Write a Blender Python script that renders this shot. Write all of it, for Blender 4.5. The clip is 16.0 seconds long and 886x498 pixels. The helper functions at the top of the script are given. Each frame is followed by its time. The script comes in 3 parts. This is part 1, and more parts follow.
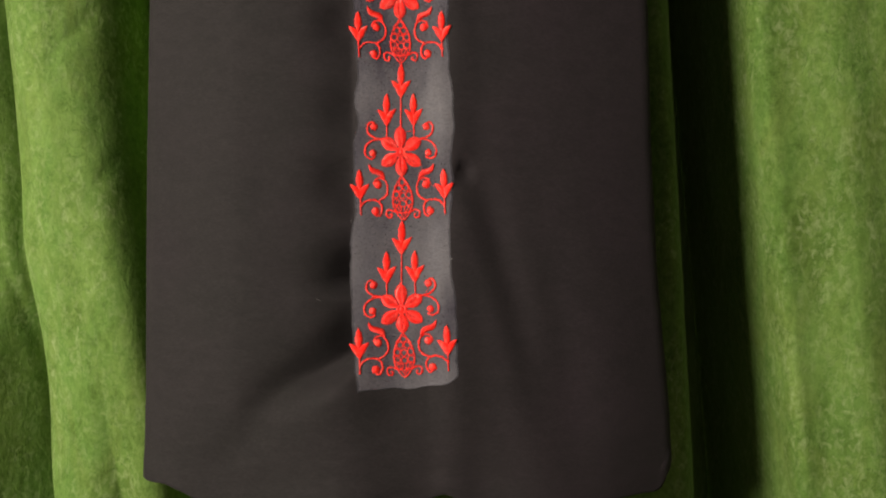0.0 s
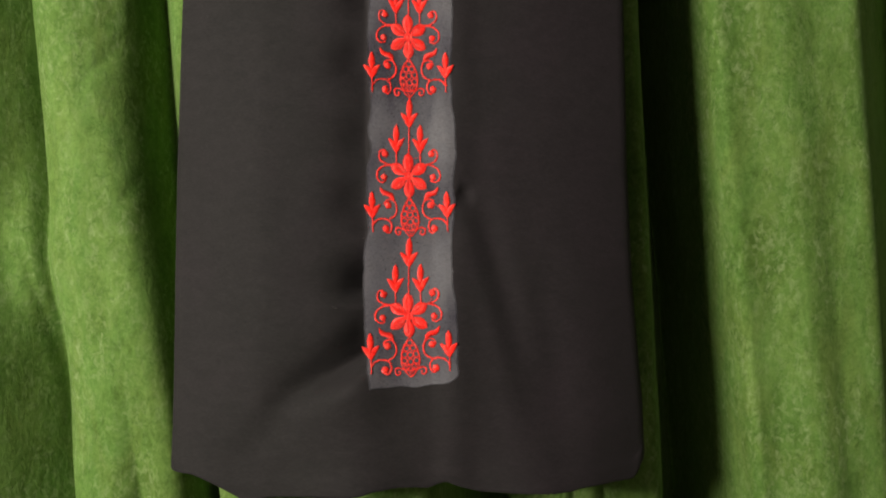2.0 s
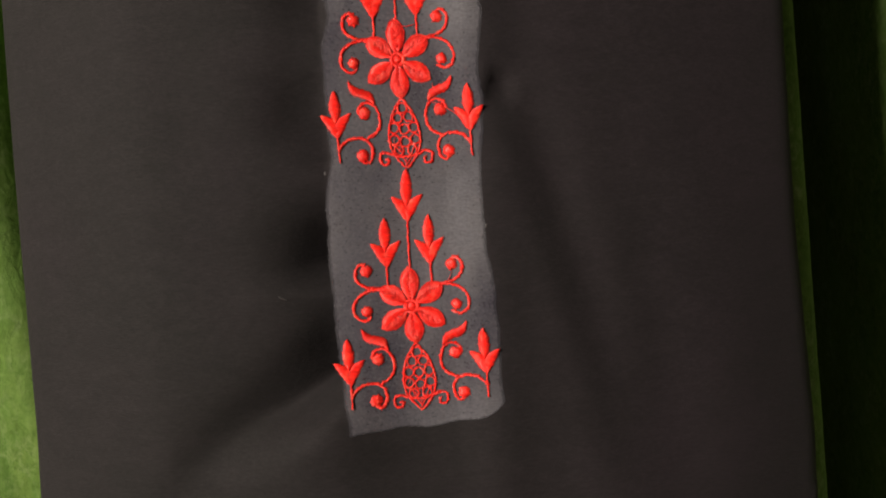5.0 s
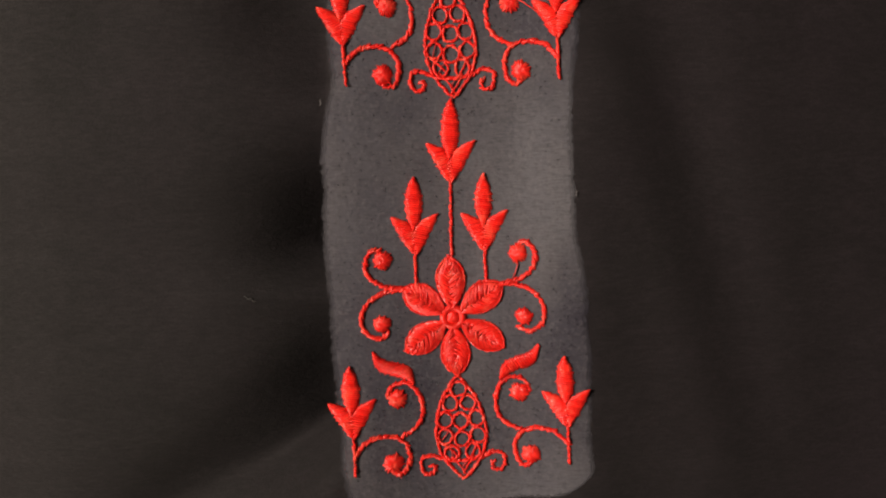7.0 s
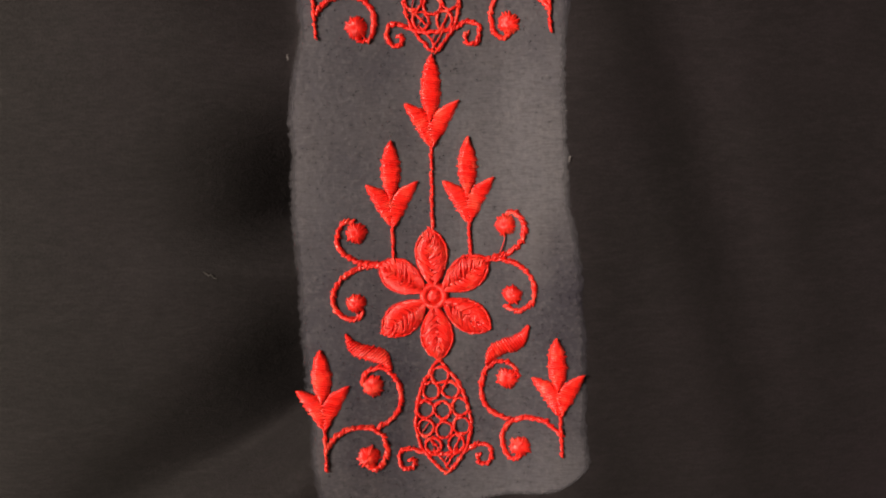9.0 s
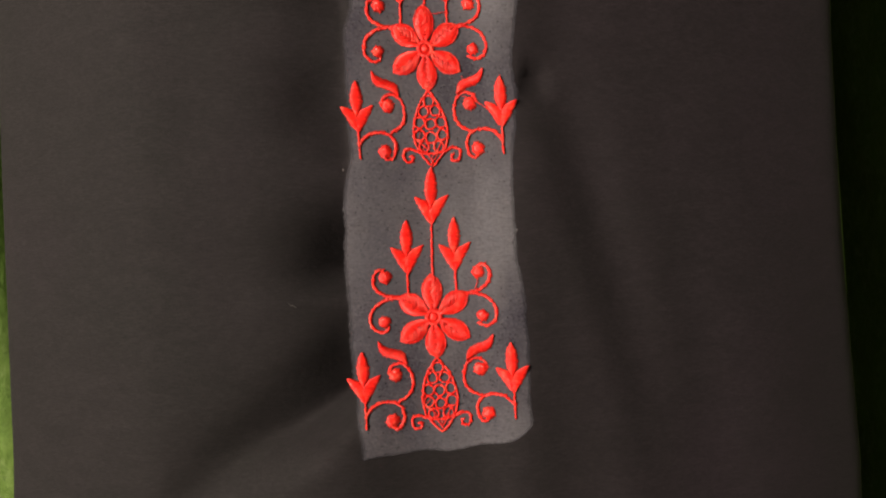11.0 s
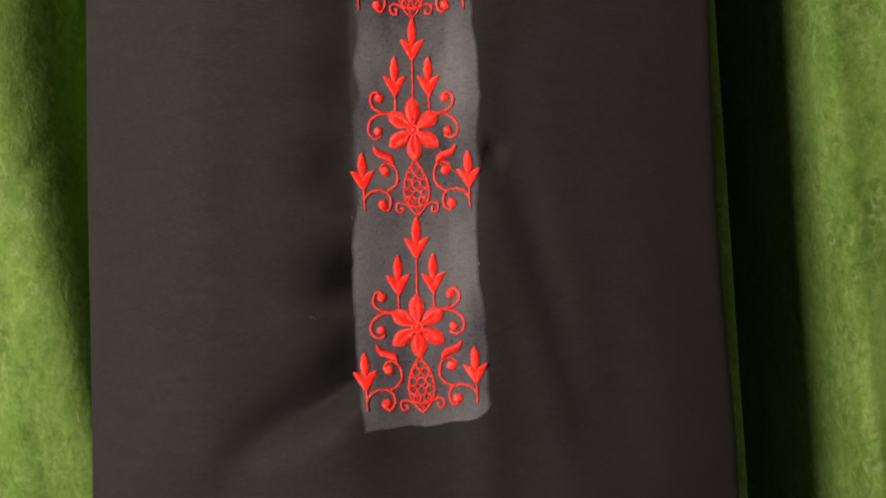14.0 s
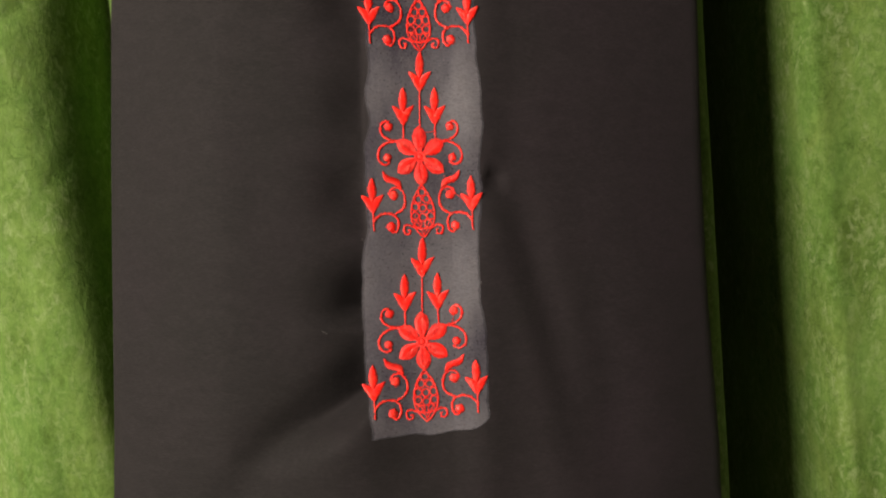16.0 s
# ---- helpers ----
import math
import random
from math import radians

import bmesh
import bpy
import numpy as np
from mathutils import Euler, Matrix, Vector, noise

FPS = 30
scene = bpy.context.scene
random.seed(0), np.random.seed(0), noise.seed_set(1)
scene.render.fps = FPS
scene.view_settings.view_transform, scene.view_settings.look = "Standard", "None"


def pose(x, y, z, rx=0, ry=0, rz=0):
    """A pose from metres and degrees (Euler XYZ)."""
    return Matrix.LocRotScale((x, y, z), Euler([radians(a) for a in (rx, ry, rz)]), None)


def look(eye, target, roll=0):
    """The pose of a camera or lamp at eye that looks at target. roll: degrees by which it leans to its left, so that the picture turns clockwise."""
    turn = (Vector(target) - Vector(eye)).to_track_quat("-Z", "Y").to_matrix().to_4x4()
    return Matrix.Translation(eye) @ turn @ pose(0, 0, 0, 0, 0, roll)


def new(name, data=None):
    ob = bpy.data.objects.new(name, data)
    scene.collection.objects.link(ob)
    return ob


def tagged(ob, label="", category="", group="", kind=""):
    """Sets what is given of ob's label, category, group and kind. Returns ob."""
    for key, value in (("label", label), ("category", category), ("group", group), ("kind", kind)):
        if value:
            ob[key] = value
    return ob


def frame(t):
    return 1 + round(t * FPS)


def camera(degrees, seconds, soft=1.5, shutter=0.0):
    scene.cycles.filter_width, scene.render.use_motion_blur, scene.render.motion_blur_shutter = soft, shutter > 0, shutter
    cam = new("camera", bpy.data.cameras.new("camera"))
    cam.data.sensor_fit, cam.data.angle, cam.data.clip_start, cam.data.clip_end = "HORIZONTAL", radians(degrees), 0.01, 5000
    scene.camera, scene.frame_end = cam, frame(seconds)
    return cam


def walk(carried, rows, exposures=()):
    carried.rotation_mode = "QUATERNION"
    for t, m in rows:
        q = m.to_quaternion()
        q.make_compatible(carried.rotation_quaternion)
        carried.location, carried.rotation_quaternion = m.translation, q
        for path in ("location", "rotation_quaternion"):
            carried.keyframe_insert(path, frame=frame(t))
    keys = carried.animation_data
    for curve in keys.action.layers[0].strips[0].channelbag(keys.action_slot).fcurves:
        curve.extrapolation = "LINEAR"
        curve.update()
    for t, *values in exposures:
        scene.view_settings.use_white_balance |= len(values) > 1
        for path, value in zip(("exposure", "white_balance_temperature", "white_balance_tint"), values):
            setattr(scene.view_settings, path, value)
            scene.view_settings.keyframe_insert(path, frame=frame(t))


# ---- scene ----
cam = camera(53.1, 16.0, soft=2.0)
PATH = [
    (0, (0.016, -0.081, 1.1), (-0.02, 1.919, 1.099), -0.3),
    (0.5, (-0.021, -0.14, 1.099), (0.02, 1.859, 1.083), -0.4),
    (1, (-0.034, -0.176, 1.107), (0.027, 1.823, 1.124), -0.4),
    (1.5, (-0.035, -0.178, 1.104), (0.042, 1.82, 1.136), -0.1),
    (2, (-0.034, -0.192, 1.097), (0.029, 1.807, 1.133), 0.0),
    (2.5, (-0.05, -0.197, 1.1), (0.009, 1.802, 1.119), -0.2),
    (3, (-0.072, -0.136, 1.096), (0.011, 1.862, 1.082), -0.6),
    (3.2, (-0.067, -0.107, 1.099), (0.024, 1.891, 1.074), -0.8),
    (5.3, (-0.001, 0.282, 1.124), (-0.08, 2.272, 0.945), -2.9),
    (5.5, (-0.008, 0.307, 1.12), (-0.096, 2.297, 0.939), -2.4),
    (6, (-0.012, 0.363, 1.107), (-0.149, 2.349, 0.917), -1.9),
    (6.5, (-0.019, 0.409, 1.112), (-0.133, 2.392, 0.872), -1.5),
    (7, (-0.023, 0.445, 1.109), (-0.144, 2.428, 0.88), -1.5),
    (7.5, (-0.03, 0.458, 1.102), (-0.158, 2.442, 0.881), -1.3),
    (8, (-0.037, 0.47, 1.096), (-0.151, 2.452, 0.854), -1.0),
    (8.5, (-0.024, 0.484, 1.093), (-0.114, 2.466, 0.843), -1.2),
    (9, (-0.02, 0.476, 1.093), (-0.128, 2.461, 0.875), -1.4),
    (9.5, (-0.026, 0.448, 1.106), (-0.15, 2.434, 0.906), -1.4),
    (9.7, (-0.018, 0.431, 1.116), (-0.158, 2.417, 0.925), -1.4),
    (11.8, (-0.052, 0.191, 1.091), (0.022, 2.189, 1.057), -1.5),
    (12, (-0.056, 0.172, 1.103), (0.024, 2.169, 1.042), -1.2),
    (12.5, (-0.051, 0.133, 1.11), (0.036, 2.131, 1.065), -1.1),
    (13, (-0.048, 0.155, 1.112), (0.049, 2.152, 1.066), -1.3),
    (13.5, (-0.056, 0.138, 1.111), (0.044, 2.135, 1.077), -1.4),
    (14, (-0.049, 0.097, 1.113), (0.034, 2.095, 1.08), -1.3),
    (14.5, (-0.047, 0.073, 1.116), (0.051, 2.07, 1.062), -1.0),
    (15, (-0.043, 0.04, 1.108), (0.058, 2.036, 1.058), -0.6),
    (15.5, (-0.055, 0.038, 1.112), (0.051, 2.035, 1.061), -0.5),
    (16, (-0.063, 0.052, 1.136), (0.044, 2.049, 1.088), -0.8),
]
walk(cam, [(t, look(eye, target, roll)) for t, eye, target, roll in PATH],
     [(0.0, 0.15, 6950, 15), (0.7, 0.20, 6900, 12), (1.5, 0.15, 6800, 11), (2.3, 0.08, 6500, 9), (3.2, 0.07, 6400, 8), (5.3, -0.08, 7000, 17), (7.0, -0.28, 7150, 19),
      (8.0, -0.20, 7200, 20), (8.7, -0.07, 7200, 20), (9.7, -0.03, 7150, 19), (11.8, 0.18, 7150, 18), (14.0, 0.17, 7150, 17), (16.0, 0.19, 7050, 17)])

# ---- world and light ----
world = bpy.data.worlds.new("room_air")
scene.world = world
world.use_nodes = True
world.node_tree.nodes["Background"].inputs["Color"].default_value = (1.0, 0.95, 0.88, 1)
world.node_tree.nodes["Background"].inputs["Strength"].default_value = 0.0025


def area_lamp(name, eye, target, size_x, size_y, watts, colour):
    data = bpy.data.lights.new(name, "AREA")
    data.shape, data.size, data.size_y = "RECTANGLE", size_x, size_y
    data.energy, data.color = watts, colour
    ob = new(name, data)
    ob.matrix_world = look(eye, target)
    return ob


# unseen area lamp, added at the left where the shadows put the light
area_lamp("room_light", (-2.00, -1.08, 1.60), (0.0, 0.85, 1.1), 1.00, 0.60, 191, (1.0, 0.94, 0.84))


# ---- materials ----
class Nodes:
    """Short forms for node trees."""

    def __init__(self, name):
        self.mat = bpy.data.materials.new(name)
        self.mat.use_nodes = True
        self.tree = self.mat.node_tree
        self.bsdf = self.tree.nodes["Principled BSDF"]
        self.out = self.tree.nodes["Material Output"]
        self.coord = self.add("ShaderNodeTexCoord").outputs["Object"]

    def add(self, kind):
        return self.tree.nodes.new(kind)

    def link(self, a, b):
        self.tree.links.new(a, b)

    def noise(self, scale, detail=3.0, rough=0.55, stretch=(1, 1, 1), warp=0.0):
        m = self.add("ShaderNodeMapping")
        m.inputs["Scale"].default_value = stretch
        self.link(self.coord, m.inputs["Vector"])
        n = self.add("ShaderNodeTexNoise")
        n.inputs["Scale"].default_value = scale
        n.inputs["Detail"].default_value = detail
        n.inputs["Roughness"].default_value = rough
        n.inputs["Distortion"].default_value = warp
        self.link(m.outputs[0], n.inputs["Vector"])
        return n.outputs["Fac"]

    def span(self, value, low, high, to_low=0.0, to_high=1.0):
        r = self.add("ShaderNodeMapRange")
        for i, v in enumerate((low, high, to_low, to_high)):
            r.inputs[i + 1].default_value = v
        self.link(value, r.inputs[0])
        return r.outputs[0]

    def blend(self, fac, a, b):
        m = self.add("ShaderNodeMix")
        m.data_type = "RGBA"
        if isinstance(fac, float):
            m.inputs[0].default_value = fac
        else:
            self.link(fac, m.inputs[0])
        for socket, v in ((m.inputs[6], a), (m.inputs[7], b)):
            if isinstance(v, tuple):
                socket.default_value = (*v, 1)
            else:
                self.link(v, socket)
        return m.outputs[2]

    def maths(self, op, a, b):
        m = self.add("ShaderNodeMath")
        m.operation = op
        for socket, v in zip(m.inputs, (a, b)):
            if isinstance(v, (int, float)):
                socket.default_value = v
            else:
                self.link(v, socket)
        return m.outputs[0]

    def bump(self, height, strength, distance, normal=None):
        b = self.add("ShaderNodeBump")
        b.inputs["Strength"].default_value = strength
        b.inputs["Distance"].default_value = distance
        self.link(height, b.inputs["Height"])
        if normal:
            self.link(normal, b.inputs["Normal"])
        return b.outputs[0]

    def set(self, **values):
        for key, v in values.items():
            socket = self.bsdf.inputs[key.replace("_", " ")]
            if isinstance(v, tuple):
                socket.default_value = (*v, 1)
            elif isinstance(v, (int, float)):
                socket.default_value = v
            else:
                self.link(v, socket)
        return self


def velvet_material():
    n = Nodes("green_velvet")
    crush = n.noise(95, 5, 0.66, (1.0, 1.0, 0.8), 1.0)
    streak = n.noise(48, 4, 0.60, (1.3, 1.3, 0.65), 0.8)
    hair = n.noise(420, 3, 0.6, (1.0, 1.0, 0.8), 0.6)
    large = n.noise(8, 3, 0.55, (1.5, 1.5, 0.5), 0.6)
    fac = n.maths("ADD", n.maths("MULTIPLY", n.span(crush, 0.30, 0.72), 0.34), n.maths("MULTIPLY", n.span(streak, 0.30, 0.70), 0.24))
    fac = n.maths("ADD", fac, n.maths("MULTIPLY", n.span(hair, 0.3, 0.7), 0.15))
    fac = n.maths("ADD", fac, n.span(large, 0.3, 0.7, -0.02, 0.26))
    colour = n.blend(fac, (0.027, 0.072, 0.006), (0.155, 0.274, 0.065))
    tint = n.span(n.noise(14, 3, 0.6, (1.3, 1.3, 0.6), 0.8), 0.38, 0.66, 0.0, 0.65)
    olive = n.blend(fac, (0.038, 0.069, 0.007), (0.172, 0.254, 0.063))
    colour = n.blend(tint, colour, olive)
    # crushed pile: its pale smeared highlights painted into the colour
    pile_highlight = n.maths("MULTIPLY", n.span(n.noise(120, 4, 0.66, (1.15, 1.15, 0.75), 0.7), 0.48, 0.68, 0.0, 0.60),
                     n.span(n.noise(19, 3, 0.6, (1.4, 1.4, 0.45), 0.8), 0.36, 0.62, 0.12, 1.0))
    colour = n.blend(pile_highlight, colour, (0.240, 0.316, 0.138))
    vein = n.noise(60, 3, 0.6, (1.0, 1.0, 0.8), 1.2)
    line = n.maths("MULTIPLY", n.span(n.maths("ABSOLUTE", n.maths("SUBTRACT", vein, 0.5), 0.0), 0.0, 0.030, 1.0, 0.0),
                   n.span(n.noise(22, 3, 0.6), 0.44, 0.62, 0.0, 0.42))
    colour = n.blend(line, colour, (0.025, 0.055, 0.006))
    n.set(Base_Color=colour, Roughness=0.85, Specular_IOR_Level=0.12, Sheen_Weight=0.30, Sheen_Roughness=0.35,
          Sheen_Tint=(0.55, 0.80, 0.32))
    n.set(Normal=n.bump(streak, 0.30, 0.0040, n.bump(crush, 0.34, 0.0028, n.bump(line, 0.3, 0.0012))))
    return n.mat


def black_cloth_material(name, base, tint):
    n = Nodes(name)
    weave = n.noise(1400, 2, 0.6)
    blotch = n.noise(14, 3, 0.5)
    fine = n.noise(480, 3, 0.6, (0.40, 1, 1.7))
    colour = n.blend(n.span(blotch, 0.3, 0.7), base, tint)
    colour = n.blend(n.span(fine, 0.38, 0.66, 0.0, 0.42), colour, tuple(1.9 * v for v in tint))
    slub = n.noise(75, 4, 0.6, (0.6, 1, 1.4), 0.6)
    colour = n.blend(n.span(slub, 0.40, 0.68, 0.0, 0.35), colour, tuple(0.6 * v for v in base))
    colour = n.blend(n.span(weave, 0.4, 0.7, 0.0, 0.25), colour, tuple(0.5 * v for v in base))
    # greenish left to purplish right: the light's cast put into the cloth colour
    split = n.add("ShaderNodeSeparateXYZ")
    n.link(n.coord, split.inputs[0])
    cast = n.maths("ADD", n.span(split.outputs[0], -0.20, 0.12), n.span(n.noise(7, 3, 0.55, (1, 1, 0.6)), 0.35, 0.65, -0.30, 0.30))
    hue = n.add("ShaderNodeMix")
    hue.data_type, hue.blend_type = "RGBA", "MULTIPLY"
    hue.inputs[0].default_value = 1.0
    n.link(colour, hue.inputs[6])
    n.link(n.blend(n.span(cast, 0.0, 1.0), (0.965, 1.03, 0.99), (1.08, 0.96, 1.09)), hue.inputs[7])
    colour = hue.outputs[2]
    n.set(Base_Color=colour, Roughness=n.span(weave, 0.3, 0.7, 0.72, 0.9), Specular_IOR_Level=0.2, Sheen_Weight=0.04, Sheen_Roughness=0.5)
    n.set(Normal=n.bump(weave, 0.35, 0.0006, n.bump(fine, 0.35, 0.0008, n.bump(slub, 0.35, 0.0012))))
    return n.mat


def film_material():
    n = Nodes("sheer_backing")
    wash = n.noise(11, 2, 0.5, (1, 1, 0.8), 0.5)
    cloud = n.noise(42, 4, 0.65, (1, 1, 0.7), 0.4)
    fibre = n.noise(620, 3, 0.65)
    weft = n.noise(900, 2, 0.6, (0.22, 1, 1.6))
    speck = n.noise(260, 4, 0.7)
    # light and shade painted on the strip, mottled by noise
    light_attr = n.add("ShaderNodeAttribute")
    light_attr.attribute_name = "film_light"
    film_tone = n.maths("ADD", light_attr.outputs["Fac"], n.span(wash, 0.35, 0.65, -0.2, 0.2))
    colour = n.blend(n.span(film_tone, 0.0, 1.0), (0.021, 0.018, 0.030), (0.118, 0.116, 0.129))
    colour = n.blend(n.span(cloud, 0.46, 0.74, 0.0, 0.45), colour, (0.112, 0.105, 0.110))
    colour = n.blend(n.span(fibre, 0.50, 0.78, 0.0, 0.5), colour, (0.155, 0.148, 0.155))
    colour = n.blend(n.span(weft, 0.45, 0.75, 0.0, 0.4), colour, (0.020, 0.017, 0.020))
    colour = n.blend(n.span(speck, 0.60, 0.75, 0.0, 0.14), colour, (0.022, 0.019, 0.022))
    wear = n.add("ShaderNodeAttribute")
    wear.attribute_name = "edge_wear"
    ragged = n.maths("ADD", wear.outputs["Fac"], n.span(n.noise(520, 3, 0.6), 0.3, 0.7, -0.22, 0.22))
    n.set(Base_Color=colour, Roughness=0.62, Specular_IOR_Level=0.3, Sheen_Weight=0.05, Alpha=n.span(ragged, 0.10, 1.0))
    n.set(Normal=n.bump(fibre, 0.35, 0.0007, n.bump(cloud, 0.3, 0.002)))
    return n.mat


def thread_material():
    n = Nodes("red_thread")
    twist = n.noise(900, 2, 0.5, (1, 1, 1))
    tone = n.add("ShaderNodeAttribute")
    tone.attribute_name = "thread_tone"
    info = tone.outputs["Fac"]
    colour = n.blend(info, (0.74, 0.009, 0.006), (1.0, 0.029, 0.017))
    # pale orange patches: satin highlights painted into the thread colour
    pale = n.span(n.noise(240, 3, 0.6), 0.52, 0.68, 0.0, 0.6)
    colour = n.blend(pale, colour, (1.0, 0.110, 0.062))
    n.set(Base_Color=colour, Roughness=n.span(twist, 0.3, 0.7, 0.26, 0.46), Specular_IOR_Level=0.55, Sheen_Weight=0.05,
          Sheen_Tint=(1.0, 0.45, 0.35))
    n.set(Normal=n.bump(twist, 0.5, 0.0005))
    return n.mat


def plaster_material(name, colour, other):
    n = Nodes(name)
    cloud = n.noise(3, 4, 0.6)
    grain = n.noise(160, 3, 0.6)
    n.set(Base_Color=n.blend(n.span(cloud, 0.3, 0.7), colour, other), Roughness=0.8)
    n.set(Normal=n.bump(grain, 0.25, 0.002))
    return n.mat


VELVET = velvet_material()
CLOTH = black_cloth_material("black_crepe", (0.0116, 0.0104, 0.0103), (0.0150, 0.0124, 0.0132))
FILM = film_material()
THREAD = thread_material()
# walls and ceiling are out of view, kept dark to cut bounced light
WALL = plaster_material("wall_paint", (0.13, 0.122, 0.115), (0.17, 0.158, 0.147))
FLOOR = plaster_material("floor_tile", (0.16, 0.14, 0.12), (0.20, 0.18, 0.15))


# ---- mesh helpers ----
def mesh_object(name, verts, faces, material, parent=None, label=""):
    data = bpy.data.meshes.new(name)
    data.from_pydata(verts, [], faces)
    data.materials.append(material)
    data.polygons.foreach_set("use_smooth", [True] * len(data.polygons))
    ob = new(name, data)
    if parent:
        ob.parent = parent
    if label:
        tagged(ob, label)
    return ob


def grid_faces(columns, rows):
    """Faces of a sheet whose vertices run row by row."""
    return [(r * columns + c, r * columns + c + 1, (r + 1) * columns + c + 1, (r + 1) * columns + c)
            for r in range(rows - 1) for c in range(columns - 1)]


def box(name, low, high, material):
    bm = bmesh.new()
    bmesh.ops.create_cube(bm, size=1)
    for v in bm.verts:
        v.co = [(a + b) / 2 + c * (b - a) for a, b, c in zip(low, high, v.co)]
    data = bpy.data.meshes.new(name)
    bm.to_mesh(data), bm.free()
    data.materials.append(material)
    return tagged(new(name, data), kind="structure")


def ease(points, x):
    """A smooth curve through (place, value) points, level at each of them."""
    xs = [p[0] for p in points]
    if x <= xs[0]:
        return points[0][1]
    for (a, u), (b, v) in zip(points, points[1:]):
        if x <= b:
            s = (x - a) / (b - a)
            return u + (v - u) * s * s * (3 - 2 * s)
    return points[-1][1]


def straight(points, x):
    return float(np.interp(x, [p[0] for p in points], [p[1] for p in points]))


def bell(x, z, cx, cz, wide, tall, turn=0.0):
    """A soft bump of height 1; turn leans its long side, in degrees."""
    c, s = math.cos(radians(turn)), math.sin(radians(turn))
    u, v = (x - cx) * c + (z - cz) * s, -(x - cx) * s + (z - cz) * c
    return math.exp(-(u / wide) ** 2 - (v / tall) ** 2)


def pocket(x, z, cx, cz, wide, tall, turn):
    """As bell, but open towards +x: a tuck that runs out under the strip."""
    c, s = math.cos(radians(turn)), math.sin(radians(turn))
    u, v = (x - cx) * c + (z - cz) * s, -(x - cx) * s + (z - cz) * c
    return math.exp(-(u / wide * (0.32 if u > 0 else 1.0)) ** 2 - (v / tall) ** 2)


def soft_step(d, width):
    """Nought below d = 0, d above it, with a rounded corner."""
    return 0.5 * (d + math.sqrt(d * d + width * width))


def fold_in(x, start, end, slope, back):
    """Cloth that slopes away between start and end and comes forward again within back."""
    if end <= start - 0.02:
        return 0.0
    dip = slope * (soft_step(x - start, 0.020) - soft_step(x - max(start, end), 0.010))
    s = max(0.0, min(1.0, (x - end) / back))
    return dip * (1 - s * s * (3 - 2 * s)) * min(1.0, (end - start + 0.02) / 0.02)


# ---- the room ----
tagged(box("floor", (-2.2, -2.4, -0.1), (2.2, 1.4, 0.0), FLOOR), "plain stone-grey floor under the curtain", "floor")
tagged(box("ceiling", (-2.2, -2.4, 2.6), (2.2, 1.4, 2.7), WALL), "plain dark ceiling, unseen", "ceiling")
tagged(box("wall_north", (-2.2, 1.3, 0.0), (2.2, 1.4, 2.6), WALL), "plain dark wall, unseen behind the curtain", "wall")
tagged(box("wall_south", (-2.2, -2.4, 0.0), (2.2, -2.3, 2.6), WALL), "plain dark wall, unseen", "wall")
tagged(box("wall_west", (-2.2, -2.3, 0.0), (-2.1, 1.3, 2.6), WALL), "plain dark wall, unseen", "wall")
tagged(box("wall_east", (2.1, -2.3, 0.0), (2.2, 1.3, 2.6), WALL), "plain dark wall, unseen", "wall")


# ---- the curtain ----
FOLDS = [(-0.90, 1.05), (-0.80, 1.08), (-0.70, 0.890), (-0.548, 1.062), (-0.530, 1.090), (-0.510, 0.990), (-0.474, 0.957),
         (-0.438, 0.951), (-0.408, 0.957), (-0.386, 0.981), (-0.366, 1.026), (-0.355, 1.085), (-0.334, 0.992), (-0.255, 0.98),
         (-0.18, 1.24), (-0.12, 0.99), (-0.03, 0.98), (0.075, 1.26), (0.120, 1.035), (0.148, 0.978), (0.163, 1.010), (0.178, 0.984),
         (0.196, 0.990), (0.204, 1.025), (0.213, 0.990), (0.230, 0.988), (0.250, 0.974), (0.268, 0.968), (0.281, 0.994), (0.292, 1.060),
         (0.306, 1.150), (0.356, 1.25), (0.367, 1.030), (0.377, 0.953), (0.405, 0.955), (0.421, 0.954), (0.440, 0.949), (0.466, 0.941),
         (0.484, 0.945), (0.506, 0.952), (0.526, 0.951), (0.560, 0.945), (0.655, 1.065), (0.69, 0.98), (0.78, 1.05), (0.90, 1.05)]
FOLD_X = np.linspace(-0.9, 0.9, 1801)
SPREAD = np.exp(-(np.arange(-30, 31) / 6.5) ** 2 / 2)
FOLD_Y = np.convolve(np.pad(np.interp(FOLD_X, [p[0] for p in FOLDS], [p[1] for p in FOLDS]), 30, mode="edge"), SPREAD / SPREAD.sum(), "valid")
LEANS = [(-0.60, 0.08), (-0.53, 0.08), (-0.45, 0.20), (-0.42, 0.22), (-0.34, 0.095), (-0.22, 0.036), (0.28, 0.045), (0.37, 0.095), (0.50, 0.080), (0.75, 0.0)]


